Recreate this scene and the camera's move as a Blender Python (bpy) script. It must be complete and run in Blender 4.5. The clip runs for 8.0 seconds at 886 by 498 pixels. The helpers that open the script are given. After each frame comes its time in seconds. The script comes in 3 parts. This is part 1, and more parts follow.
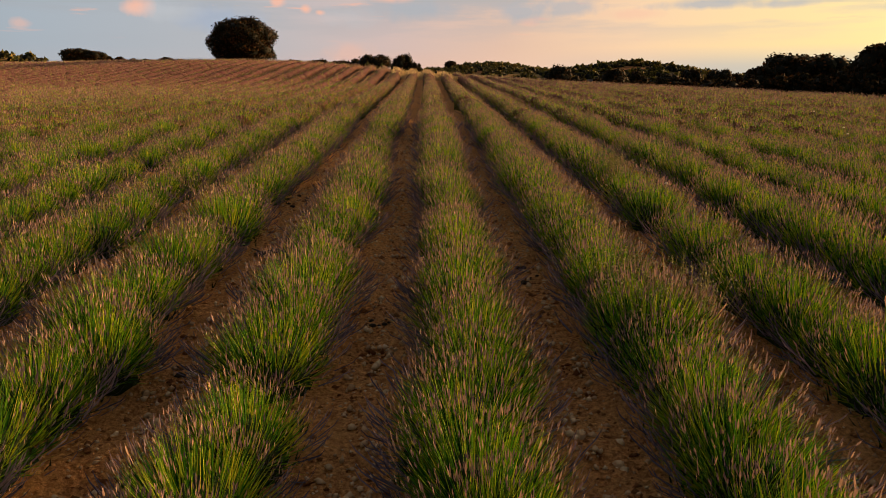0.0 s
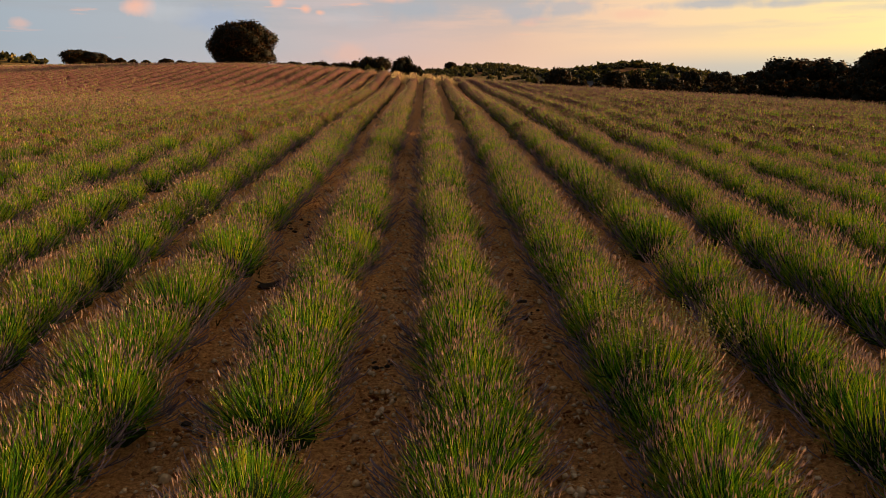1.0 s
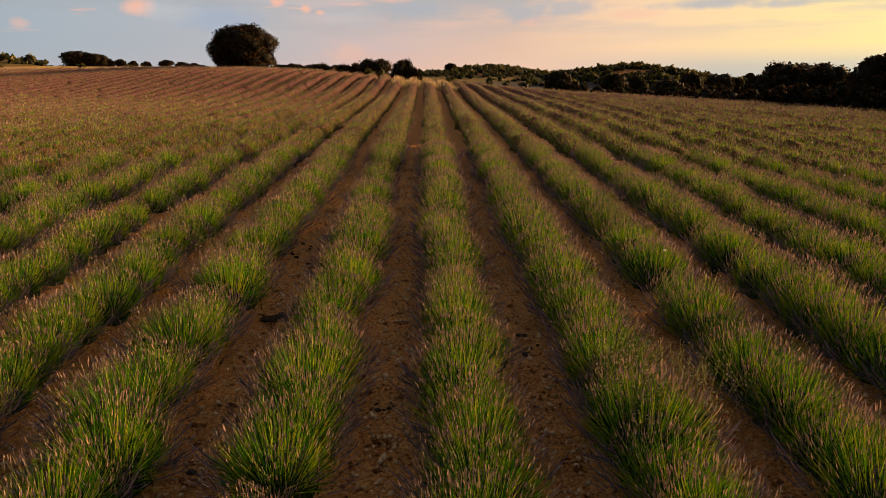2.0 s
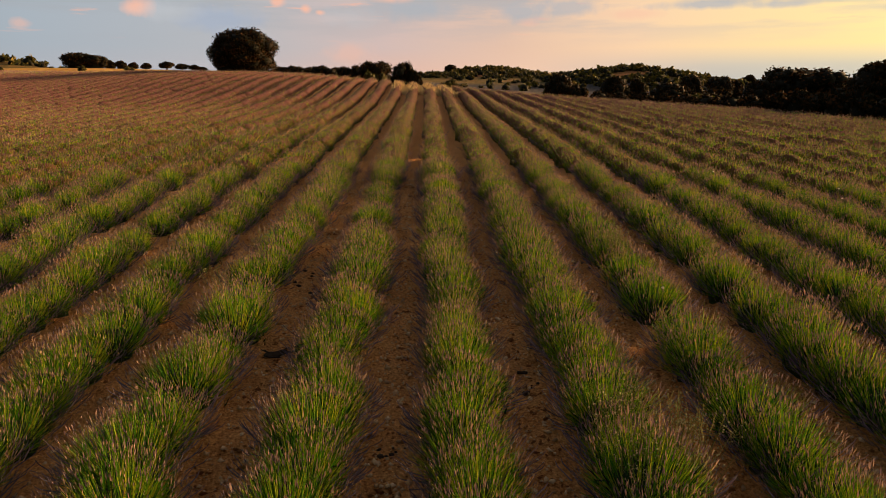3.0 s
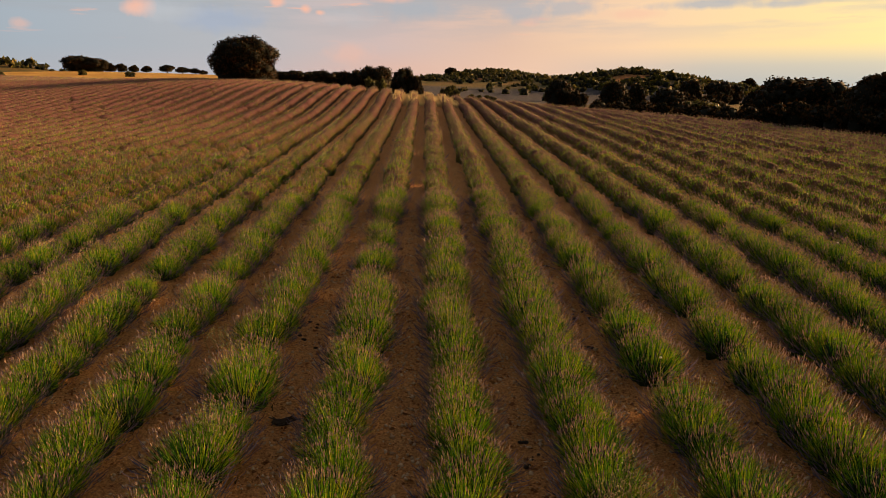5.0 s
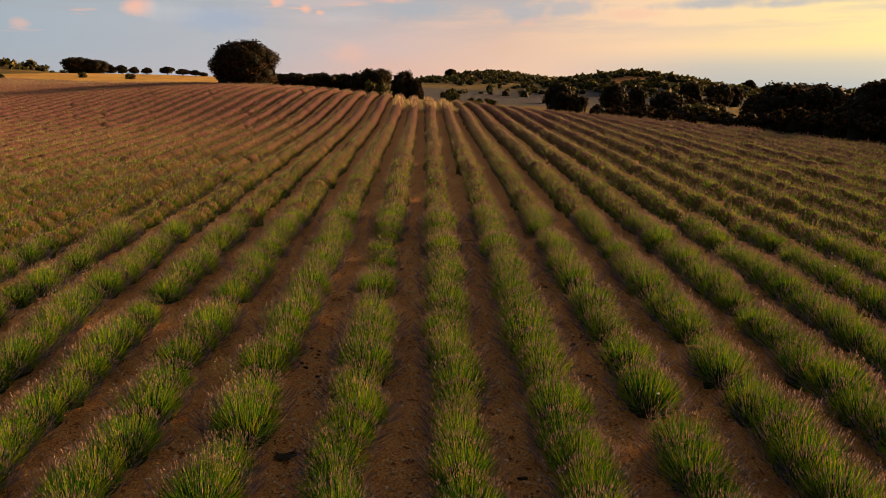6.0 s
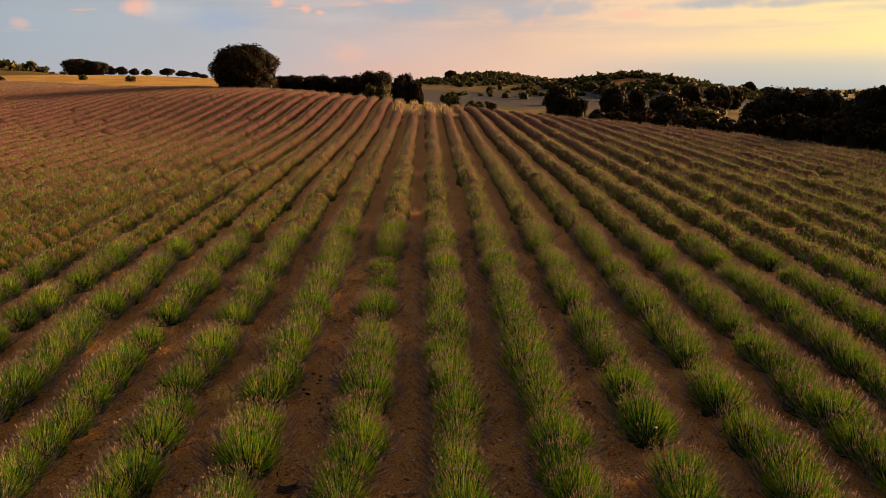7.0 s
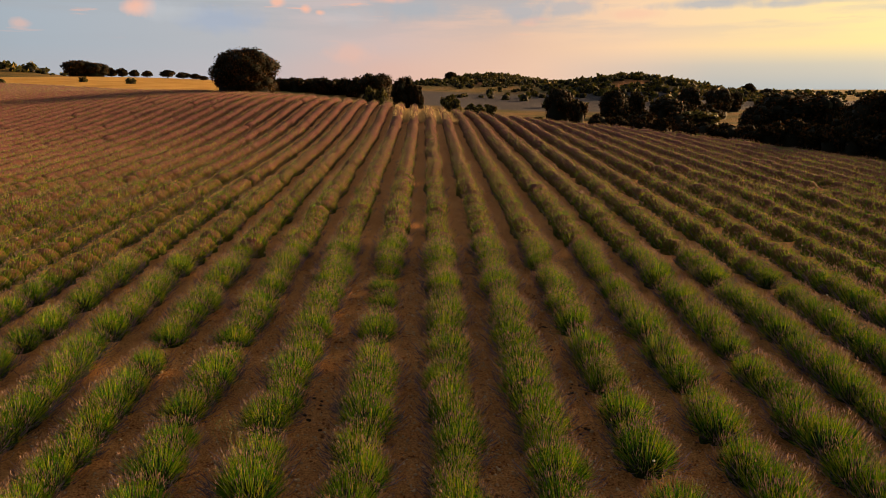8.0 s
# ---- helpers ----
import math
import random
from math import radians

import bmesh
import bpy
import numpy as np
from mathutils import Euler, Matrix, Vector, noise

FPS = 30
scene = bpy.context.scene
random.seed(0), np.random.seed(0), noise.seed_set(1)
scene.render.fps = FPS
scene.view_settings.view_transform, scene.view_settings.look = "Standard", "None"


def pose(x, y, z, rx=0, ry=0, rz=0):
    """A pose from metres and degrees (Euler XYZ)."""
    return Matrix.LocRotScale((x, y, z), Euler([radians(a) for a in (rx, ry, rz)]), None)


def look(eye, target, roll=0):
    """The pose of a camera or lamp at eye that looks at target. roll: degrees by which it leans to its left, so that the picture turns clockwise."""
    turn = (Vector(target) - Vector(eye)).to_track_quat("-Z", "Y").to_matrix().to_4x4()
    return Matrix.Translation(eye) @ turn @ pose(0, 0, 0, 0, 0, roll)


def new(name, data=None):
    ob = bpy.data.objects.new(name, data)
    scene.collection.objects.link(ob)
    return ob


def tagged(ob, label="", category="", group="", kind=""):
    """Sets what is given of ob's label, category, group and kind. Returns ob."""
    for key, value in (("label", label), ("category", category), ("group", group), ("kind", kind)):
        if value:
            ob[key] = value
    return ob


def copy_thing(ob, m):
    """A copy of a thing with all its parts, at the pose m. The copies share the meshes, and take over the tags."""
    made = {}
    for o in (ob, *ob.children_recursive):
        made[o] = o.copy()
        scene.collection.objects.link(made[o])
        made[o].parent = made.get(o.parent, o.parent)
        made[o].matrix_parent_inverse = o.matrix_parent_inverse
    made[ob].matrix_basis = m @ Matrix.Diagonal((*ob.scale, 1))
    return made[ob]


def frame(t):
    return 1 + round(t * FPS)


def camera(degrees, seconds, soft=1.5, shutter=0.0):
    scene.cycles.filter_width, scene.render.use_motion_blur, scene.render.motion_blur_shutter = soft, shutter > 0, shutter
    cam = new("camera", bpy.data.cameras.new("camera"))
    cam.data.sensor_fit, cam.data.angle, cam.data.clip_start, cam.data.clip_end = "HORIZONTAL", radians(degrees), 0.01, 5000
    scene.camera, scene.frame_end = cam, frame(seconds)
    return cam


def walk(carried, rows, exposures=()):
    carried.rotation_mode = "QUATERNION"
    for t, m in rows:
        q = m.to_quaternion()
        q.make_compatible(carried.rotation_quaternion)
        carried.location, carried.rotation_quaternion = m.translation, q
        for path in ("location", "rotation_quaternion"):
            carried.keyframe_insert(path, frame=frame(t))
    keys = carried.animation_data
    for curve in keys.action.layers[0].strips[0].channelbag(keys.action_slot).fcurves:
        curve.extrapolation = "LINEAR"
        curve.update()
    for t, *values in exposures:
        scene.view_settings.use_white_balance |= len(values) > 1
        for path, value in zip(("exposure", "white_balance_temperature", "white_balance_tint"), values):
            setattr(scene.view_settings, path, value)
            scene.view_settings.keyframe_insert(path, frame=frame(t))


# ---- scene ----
cam = camera(65.5, 8.0, soft=0.6)
# the drone rises almost straight up, its gimbal held still
EYE, TILT, TURN, UNIT = 2.34, -13.07, -2.24, 1.2
ROWS = [
    (0.0, 0.0, 0.0, 0.0),
    (0.5, -0.009, 0.006, 0.152),
    (1.0, -0.016, 0.013, 0.331),
    (1.5, -0.021, 0.019, 0.491),
    (3.0, -0.037, 0.026, 1.060),
    (3.5, -0.047, 0.025, 1.238),
    (4.0, -0.057, 0.023, 1.441),
    (4.5, -0.065, 0.019, 1.622),
    (6.0, -0.075, 0.010, 2.226),
    (6.5, -0.078, 0.010, 2.410),
    (7.0, -0.081, 0.012, 2.615),
    (7.5, -0.083, 0.016, 2.800),
    (8.0, -0.082, 0.020, 3.004),
]
walk(cam, [(t, pose(0, 0, EYE, 0, 0, TURN) @ pose(UNIT * x, UNIT * y, UNIT * z, 90 + TILT)) for t, x, y, z in ROWS])

# ---- light ----
GLOW_SIDE = 76.0  # where the evening glow is strongest, degrees to the right of the rows
SUN_SIDE, SUN_UP = 58.0, 12.0  # degrees to the right of the rows, and above the horizon
scene.view_settings.exposure = 1.65


def build_world():
    world = bpy.data.worlds.new("evening_sky")
    world.use_nodes = True
    scene.world = world
    nt = world.node_tree
    n, l = nt.nodes, nt.links
    n.clear()
    out = n.new("ShaderNodeOutputWorld")
    sky = n.new("ShaderNodeTexSky")
    sky.sky_type, sky.sun_disc = "NISHITA", False
    sky.sun_elevation, sky.sun_rotation = radians(SUN_UP), radians(SUN_SIDE)
    sky.air_density, sky.dust_density = 1.2, 2.0
    tc = n.new("ShaderNodeTexCoord")
    sep = n.new("ShaderNodeSeparateXYZ")
    l.new(tc.outputs["Generated"], sep.inputs[0])

    def ramp(stops, value):
        r = n.new("ShaderNodeValToRGB")
        e = r.color_ramp.elements
        while len(e) < len(stops):
            e.new(0.5)
        for q, (p, c) in zip(e, stops):
            q.position, q.color = p, (*c, 1)
        l.new(value, r.inputs[0])
        return r.outputs[0]

    def maths(op, a, b):
        m = n.new("ShaderNodeMath")
        m.operation = op
        for i, v in enumerate((a, b)):
            if isinstance(v, (int, float)):
                m.inputs[i].default_value = v
            else:
                l.new(v, m.inputs[i])
        return m.outputs[0]

    def mix(f, a, b):
        m = n.new("ShaderNodeMix")
        m.data_type = "RGBA"
        for s, v in ((m.inputs[0], f), (m.inputs[6], a), (m.inputs[7], b)):
            if isinstance(v, (int, float)):
                s.default_value = v
            elif isinstance(v, tuple):
                s.default_value = (*v, 1)
            else:
                l.new(v, s)
        return m.outputs[2]

    side = Vector((math.sin(radians(GLOW_SIDE)), math.cos(radians(GLOW_SIDE)), 0))
    dot = n.new("ShaderNodeVectorMath")
    dot.operation = "DOT_PRODUCT"
    dot.inputs[1].default_value = side
    l.new(tc.outputs["Generated"], dot.inputs[0])
    toward = maths("MULTIPLY_ADD", dot.outputs["Value"], 0.5)
    toward.node.inputs[2].default_value = 0.5
    # veil of high cloud, warm towards the sun
    veil = ramp(((0.0, (0.10, 0.125, 0.16)), (0.30, (0.34, 0.40, 0.46)), (0.38, (0.42, 0.48, 0.55)), (0.50, (0.50, 0.51, 0.55)), (0.60, (0.70, 0.53, 0.50)), (0.68, (0.84, 0.56, 0.43)), (0.76, (1.02, 0.69, 0.44)), (0.88, (1.10, 0.84, 0.36))), toward)
    # greyer and bluer again low down and overhead
    low = ramp(((0.0, (1, 1, 1)), (0.03, (0.75, 0.75, 0.75)), (0.055, (0, 0, 0))), sep.outputs["Z"])
    lowcol = ramp(((0.0, (0.15, 0.18, 0.22)), (0.30, (0.40, 0.45, 0.51)), (0.50, (0.56, 0.53, 0.56)), (0.60, (0.82, 0.52, 0.43)), (0.70, (0.92, 0.62, 0.46)), (0.80, (0.50, 0.53, 0.53)), (0.88, (0.44, 0.52, 0.55))), toward)
    veil = mix(low, veil, lowcol)
    mp = n.new("ShaderNodeMapping")
    mp.inputs["Scale"].default_value = (3.0, 3.0, 26.0)
    l.new(tc.outputs["Generated"], mp.inputs[0])
    nz = n.new("ShaderNodeTexNoise")
    nz.inputs["Scale"].default_value, nz.inputs["Detail"].default_value, nz.inputs["Roughness"].default_value = 1.6, 5.0, 0.55
    l.new(mp.outputs[0], nz.inputs["Vector"])
    up = ramp(((0.055, (0, 0, 0)), (0.12, (1, 1, 1))), sep.outputs["Z"])
    grey = maths("MULTIPLY", ramp(((0.46, (0, 0, 0)), (0.60, (1, 1, 1))), nz.outputs[0]), up)
    veil = mix(maths("MULTIPLY", grey, 0.75), veil, (0.42, 0.44, 0.48))
    nz2 = n.new("ShaderNodeTexNoise")
    nz2.inputs["Scale"].default_value, nz2.inputs["Detail"].default_value = 5.2, 4.0
    l.new(mp.outputs[0], nz2.inputs["Vector"])
    pink = maths("MULTIPLY", ramp(((0.66, (0, 0, 0)), (0.74, (1, 1, 1))), nz2.outputs[0]), up)
    veil = mix(pink, veil, (0.95, 0.52, 0.40))
    PINK, BLUE, PALE_GREY, GREY = (1.0, 0.54, 0.40), (0.38, 0.46, 0.62), (0.58, 0.60, 0.64), (0.45, 0.47, 0.52)
    # banks of cloud: degrees right of the rows, degrees up, half width, half height, colour, cover
    for az, el, w, h, tint, f in ((-20.6, 5.8, 1.22, 0.85, PINK, 1.0), (-10.6, 6.5, 0.75, 0.47, PINK, 0.9), (-8.5, 6.0, 0.52, 0.42, PINK, 1.0), (-7.4, 5.8, 0.42, 0.24, PINK, 0.9), (-1.5, 6.8, 1.88, 0.38, PINK, 0.9), (-28.1, 4.4, 0.75, 0.42, PINK, 0.45), (-5.1, 2.8, 2.35, 1.03, PINK, 0.4), (9.0, 5.1, 1.03, 0.38, PINK, 0.5), (17.1, 5.6, 2.82, 0.47, PINK, 0.4), (-14.5, 5.1, 4.23, 1.22, BLUE, 0.6), (-18.8, 5.6, 2.82, 0.85, PALE_GREY, 0.5), (-0.2, 6.1, 4.23, 1.03, GREY, 0.85), (8.7, 5.9, 2.82, 1.03, GREY, 0.8), (12.2, 6.2, 2.82, 0.85, GREY, 0.7), (22.2, 6.1, 5.17, 0.47, GREY, 0.8), (27.5, 5.9, 2.82, 0.33, GREY, 0.7), (-5.1, 5.5, 2.82, 1.03, PALE_GREY, 0.3)):
        e, a = radians(el), radians(az)
        gap = n.new("ShaderNodeVectorMath")
        gap.operation = "SUBTRACT"
        gap.inputs[1].default_value = (math.sin(a) * math.cos(e), math.cos(a) * math.cos(e), math.sin(e))
        l.new(tc.outputs["Generated"], gap.inputs[0])
        sc = n.new("ShaderNodeVectorMath")
        sc.operation = "MULTIPLY"
        sc.inputs[1].default_value = (1 / radians(w), 1 / radians(w), 1 / radians(h))
        l.new(gap.outputs[0], sc.inputs[0])
        ln = n.new("ShaderNodeVectorMath")
        ln.operation = "LENGTH"
        l.new(sc.outputs[0], ln.inputs[0])
        puff = n.new("ShaderNodeTexNoise")
        puff.inputs["Scale"].default_value, puff.inputs["Detail"].default_value = 55.0, 4.0
        l.new(tc.outputs["Generated"], puff.inputs["Vector"])
        edge = maths("SUBTRACT", maths("ADD", ln.outputs["Value"], puff.outputs[0]), 0.5)
        veil = mix(maths("MULTIPLY", ramp(((0.30, (1, 1, 1)), (1.0, (0, 0, 0))), edge), f), veil, tint)
    # the sky dims towards the zenith
    high = ramp(((0.12, (0, 0, 0)), (0.32, (1, 1, 1))), sep.outputs["Z"])
    veil = mix(maths("MULTIPLY", high, 0.85), veil, (0.27, 0.265, 0.28))
    # and it is duller behind, away from the evening light
    behind = n.new("ShaderNodeMix")
    behind.data_type, behind.blend_type, behind.inputs[0].default_value = "RGBA", "MULTIPLY", 1.0
    l.new(veil, behind.inputs[6])
    back = maths("MULTIPLY_ADD", sep.outputs["Y"], 0.5)
    back.node.inputs[2].default_value = 0.5
    l.new(ramp(((0.15, (0.45, 0.45, 0.45)), (0.70, (1, 1, 1))), back), behind.inputs[7])
    veil = behind.outputs[2]
    # the glow round the low sun
    glow = n.new("ShaderNodeMix")
    glow.data_type, glow.blend_type, glow.inputs[0].default_value = "RGBA", "ADD", 1.0
    l.new(veil, glow.inputs[6])
    l.new(ramp(((0.87, (0, 0, 0)), (0.95, (0.75, 0.56, 0.24)), (1.0, (1.0, 0.76, 0.36))), toward), glow.inputs[7])
    glow2 = n.new("ShaderNodeMix")
    glow2.data_type, glow2.blend_type, glow2.inputs[0].default_value = "RGBA", "ADD", 1.0
    l.new(glow.outputs[2], glow2.inputs[6])
    l.new(ramp(((0.90, (0, 0, 0)), (1.0, (6.0, 4.9, 2.7))), toward), glow2.inputs[7])
    veil = glow2.outputs[2]
    b1, b2 = n.new("ShaderNodeBackground"), n.new("ShaderNodeBackground")
    l.new(sky.outputs[0], b1.inputs[0])
    b1.inputs[1].default_value = 0.02
    l.new(veil, b2.inputs[0])
    b2.inputs[1].default_value = 0.333
    ms = n.new("ShaderNodeMixShader")
    ms.inputs[0].default_value = 0.85
    l.new(b1.outputs[0], ms.inputs[1])
    l.new(b2.outputs[0], ms.inputs[2])
    l.new(ms.outputs[0], out.inputs[0])


build_world()
sun = new("sun", bpy.data.lights.new("sun", "SUN"))
sun.data.energy, sun.data.angle, sun.data.color = 3.4, radians(8), (1.0, 0.54, 0.23)
sa, se = radians(SUN_SIDE), radians(SUN_UP)
sun.matrix_world = look((0, 0, 40), Vector((0, 0, 40)) - 30 * Vector((math.sin(sa) * math.cos(se), math.cos(sa) * math.cos(se), math.sin(se))))


# ---- materials ----
def material(name, stops, scale=6.0, detail=6.0, rough=0.85, bump=0.3, through_light=0.0, island=0.0, spec=0.2, big=0.35):
    """Noise through a colour ramp, with a larger stain noise; island: how far colour varies from piece to piece."""
    m = bpy.data.materials.new(name)
    m.use_nodes = True
    nt = m.node_tree
    n, l = nt.nodes, nt.links
    bsdf = n["Principled BSDF"]
    bsdf.inputs["Roughness"].default_value = rough
    bsdf.inputs["Specular IOR Level"].default_value = spec
    tc = n.new("ShaderNodeNewGeometry")
    a, b = n.new("ShaderNodeTexNoise"), n.new("ShaderNodeTexNoise")
    a.inputs["Scale"].default_value, a.inputs["Detail"].default_value = scale, detail
    b.inputs["Scale"].default_value, b.inputs["Detail"].default_value = scale / 9, 3
    for q in (a, b):
        l.new(tc.outputs["Position"], q.inputs["Vector"])

    def maths(op, x, y):
        k = n.new("ShaderNodeMath")
        k.operation = op
        for i, v in enumerate((x, y)):
            if isinstance(v, (int, float)):
                k.inputs[i].default_value = v
            else:
                l.new(v, k.inputs[i])
        return k.outputs[0]

    f = maths("ADD", maths("MULTIPLY", a.outputs[0], 1 - big), maths("MULTIPLY", b.outputs[0], big))
    if island:
        f = maths("ADD", maths("MULTIPLY", f, 1 - island), maths("MULTIPLY", tc.outputs["Random Per Island"], island))
    r = n.new("ShaderNodeValToRGB")
    e = r.color_ramp.elements
    while len(e) < len(stops):
        e.new(0.5)
    for q, (p, c) in zip(e, stops):
        q.position, q.color = p, (*c, 1)
    l.new(f, r.inputs[0])
    col = r.outputs[0]
    l.new(col, bsdf.inputs["Base Color"])
    if bump:
        bp = n.new("ShaderNodeBump")
        bp.inputs["Strength"].default_value, bp.inputs["Distance"].default_value = bump, 0.03
        l.new(a.outputs[0], bp.inputs["Height"])
        l.new(bp.outputs[0], bsdf.inputs["Normal"])
    if through_light:
        tr, mx = n.new("ShaderNodeBsdfTranslucent"), n.new("ShaderNodeMixShader")
        l.new(col, tr.inputs[0])
        mx.inputs[0].default_value = through_light
        l.new(bsdf.outputs[0], mx.inputs[1])
        l.new(tr.outputs[0], mx.inputs[2])
        l.new(mx.outputs[0], n["Material Output"].inputs[0])
    return m


STEM = material("lavender_stem", ((0.26, (0.003, 0.026, 0.001)), (0.40, (0.030, 0.155, 0.004)), (0.56, (0.165, 0.335, 0.008)), (0.76, (0.48, 0.45, 0.025))), 16.0, island=0.5, bump=0, through_light=0.26, rough=0.7, big=0.5)
FLOWER = material("lavender_flower", ((0.24, (0.075, 0.058, 0.085)), (0.48, (0.190, 0.128, 0.125)), (0.76, (0.40, 0.255, 0.170))), 16.0, island=0.5, bump=0, through_light=0.25, rough=0.9, big=0.5)
# flower colour shifted to the purple of skylit shade, for low outer shoots
SHADE_FLOWER = material("shaded_lavender", ((0.24, (0.070, 0.060, 0.095)), (0.5, (0.135, 0.110, 0.150)), (0.76, (0.22, 0.160, 0.195))), 16.0, island=0.5, bump=0, through_light=0.2, rough=0.9, big=0.5)
# leaf green darkened to carry the shade deep inside each bush
SHADED_LEAF = material("lavender_leaf_shaded", ((0.2, (0.004, 0.011, 0.002)), (0.8, (0.020, 0.038, 0.005))), 25.0, bump=1.0, island=0.4)
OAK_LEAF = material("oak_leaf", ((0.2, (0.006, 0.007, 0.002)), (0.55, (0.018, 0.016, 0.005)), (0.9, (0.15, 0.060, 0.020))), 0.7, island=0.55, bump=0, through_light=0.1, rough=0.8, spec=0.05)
SCRUB_LEAF = material("scrub_leaf", ((0.2, (0.026, 0.030, 0.005)), (0.55, (0.085, 0.085, 0.016)), (0.9, (0.25, 0.17, 0.035))), 0.7, island=0.55, bump=0, through_light=0.15, rough=0.7)
# near black, painting the shade inside crowns and closing gaps between leaves
CROWN_SHADE = material("crown_inner_shade", ((0.2, (0.003, 0.004, 0.002)), (0.8, (0.010, 0.011, 0.004))), 4.0, bump=1.0)
BARK = material("bark", ((0.2, (0.03, 0.022, 0.015)), (0.8, (0.10, 0.075, 0.05))), 9.0, bump=0.8)
STONE = material("field_stone", ((0.2, (0.38, 0.22, 0.11)), (0.5, (0.56, 0.37, 0.20)), (0.8, (0.72, 0.53, 0.34))), 22.0, island=0.5, bump=0.6)
TWIG = material("dead_twig", ((0.2, (0.02, 0.014, 0.010)), (0.8, (0.07, 0.048, 0.03))), 20.0, bump=0.4)
DRY = material("dry_grass", ((0.2, (0.50, 0.36, 0.14)), (0.8, (0.76, 0.62, 0.34))), 5.0, island=0.6, bump=0, through_light=0.3)
WEED = material("weed_leaf", ((0.2, (0.10, 0.12, 0.03)), (0.8, (0.30, 0.27, 0.09))), 8.0, island=0.6, bump=0, through_light=0.3)
PALE = material("pale_petal", ((0.2, (0.28, 0.26, 0.12)), (0.8, (0.54, 0.48, 0.28))), 8.0, island=0.5, bump=0, through_light=0.3)


WHITE = material("cream_petal", ((0.2, (0.55, 0.50, 0.38)), (0.8, (0.78, 0.74, 0.62))), 30.0, bump=0.2)


def shell_material(name, low, green, olive, top):
    """Lavender seen as a mass: mauve spikes over the tops, green stems on the flanks, with shade painted in there."""
    m = bpy.data.materials.new(name)
    m.use_nodes = True
    nt = m.node_tree
    n, l = nt.nodes, nt.links
    bsdf = n["Principled BSDF"]
    bsdf.inputs["Roughness"].default_value, bsdf.inputs["Specular IOR Level"].default_value = 0.95, 0.1
    g = n.new("ShaderNodeNewGeometry")
    mp = n.new("ShaderNodeMapping")
    mp.inputs["Scale"].default_value = (1, 1, 0.35)
    l.new(g.outputs["Position"], mp.inputs[0])
    a, b = n.new("ShaderNodeTexNoise"), n.new("ShaderNodeTexNoise")
    a.inputs["Scale"].default_value, a.inputs["Detail"].default_value = 38.0, 6.0
    b.inputs["Scale"].default_value, b.inputs["Detail"].default_value = 0.9, 3.0
    l.new(mp.outputs[0], a.inputs["Vector"]), l.new(g.outputs["Position"], b.inputs["Vector"])
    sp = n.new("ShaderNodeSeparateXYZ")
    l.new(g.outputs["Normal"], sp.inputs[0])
    # upward faces turn mauve; steep flanks fall to a dark green that paints shade
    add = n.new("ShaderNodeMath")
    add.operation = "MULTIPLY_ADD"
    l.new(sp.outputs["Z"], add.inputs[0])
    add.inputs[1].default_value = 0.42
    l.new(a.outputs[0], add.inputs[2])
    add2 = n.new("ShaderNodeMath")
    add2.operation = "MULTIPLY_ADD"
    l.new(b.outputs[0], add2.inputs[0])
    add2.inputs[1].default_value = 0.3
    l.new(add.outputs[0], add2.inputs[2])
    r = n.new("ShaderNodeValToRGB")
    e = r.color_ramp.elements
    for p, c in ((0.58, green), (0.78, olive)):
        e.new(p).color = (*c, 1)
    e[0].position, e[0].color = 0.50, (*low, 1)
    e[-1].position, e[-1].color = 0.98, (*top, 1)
    # fuller bloom higher up the field
    place, bloom, total = n.new("ShaderNodeSeparateXYZ"), n.new("ShaderNodeMapRange"), n.new("ShaderNodeMath")
    l.new(g.outputs["Position"], place.inputs[0])
    l.new(place.outputs["Y"], bloom.inputs[0])
    for q, v in zip((1, 2, 3, 4), (12, 60, 0.0, 0.27)):
        bloom.inputs[q].default_value = v
    total.operation = "MULTIPLY_ADD"
    l.new(add2.outputs[0], total.inputs[0])
    total.inputs[1].default_value = 0.8
    l.new(bloom.outputs[0], total.inputs[2])
    l.new(total.outputs[0], r.inputs[0])
    l.new(r.outputs[0], bsdf.inputs["Base Color"])
    bp = n.new("ShaderNodeBump")
    bp.inputs["Strength"].default_value, bp.inputs["Distance"].default_value = 0.8, 0.05
    l.new(a.outputs[0], bp.inputs["Height"])
    l.new(bp.outputs[0], bsdf.inputs["Normal"])
    return m


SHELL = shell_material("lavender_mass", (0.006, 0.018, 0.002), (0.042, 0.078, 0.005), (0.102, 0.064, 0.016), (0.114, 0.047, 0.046))


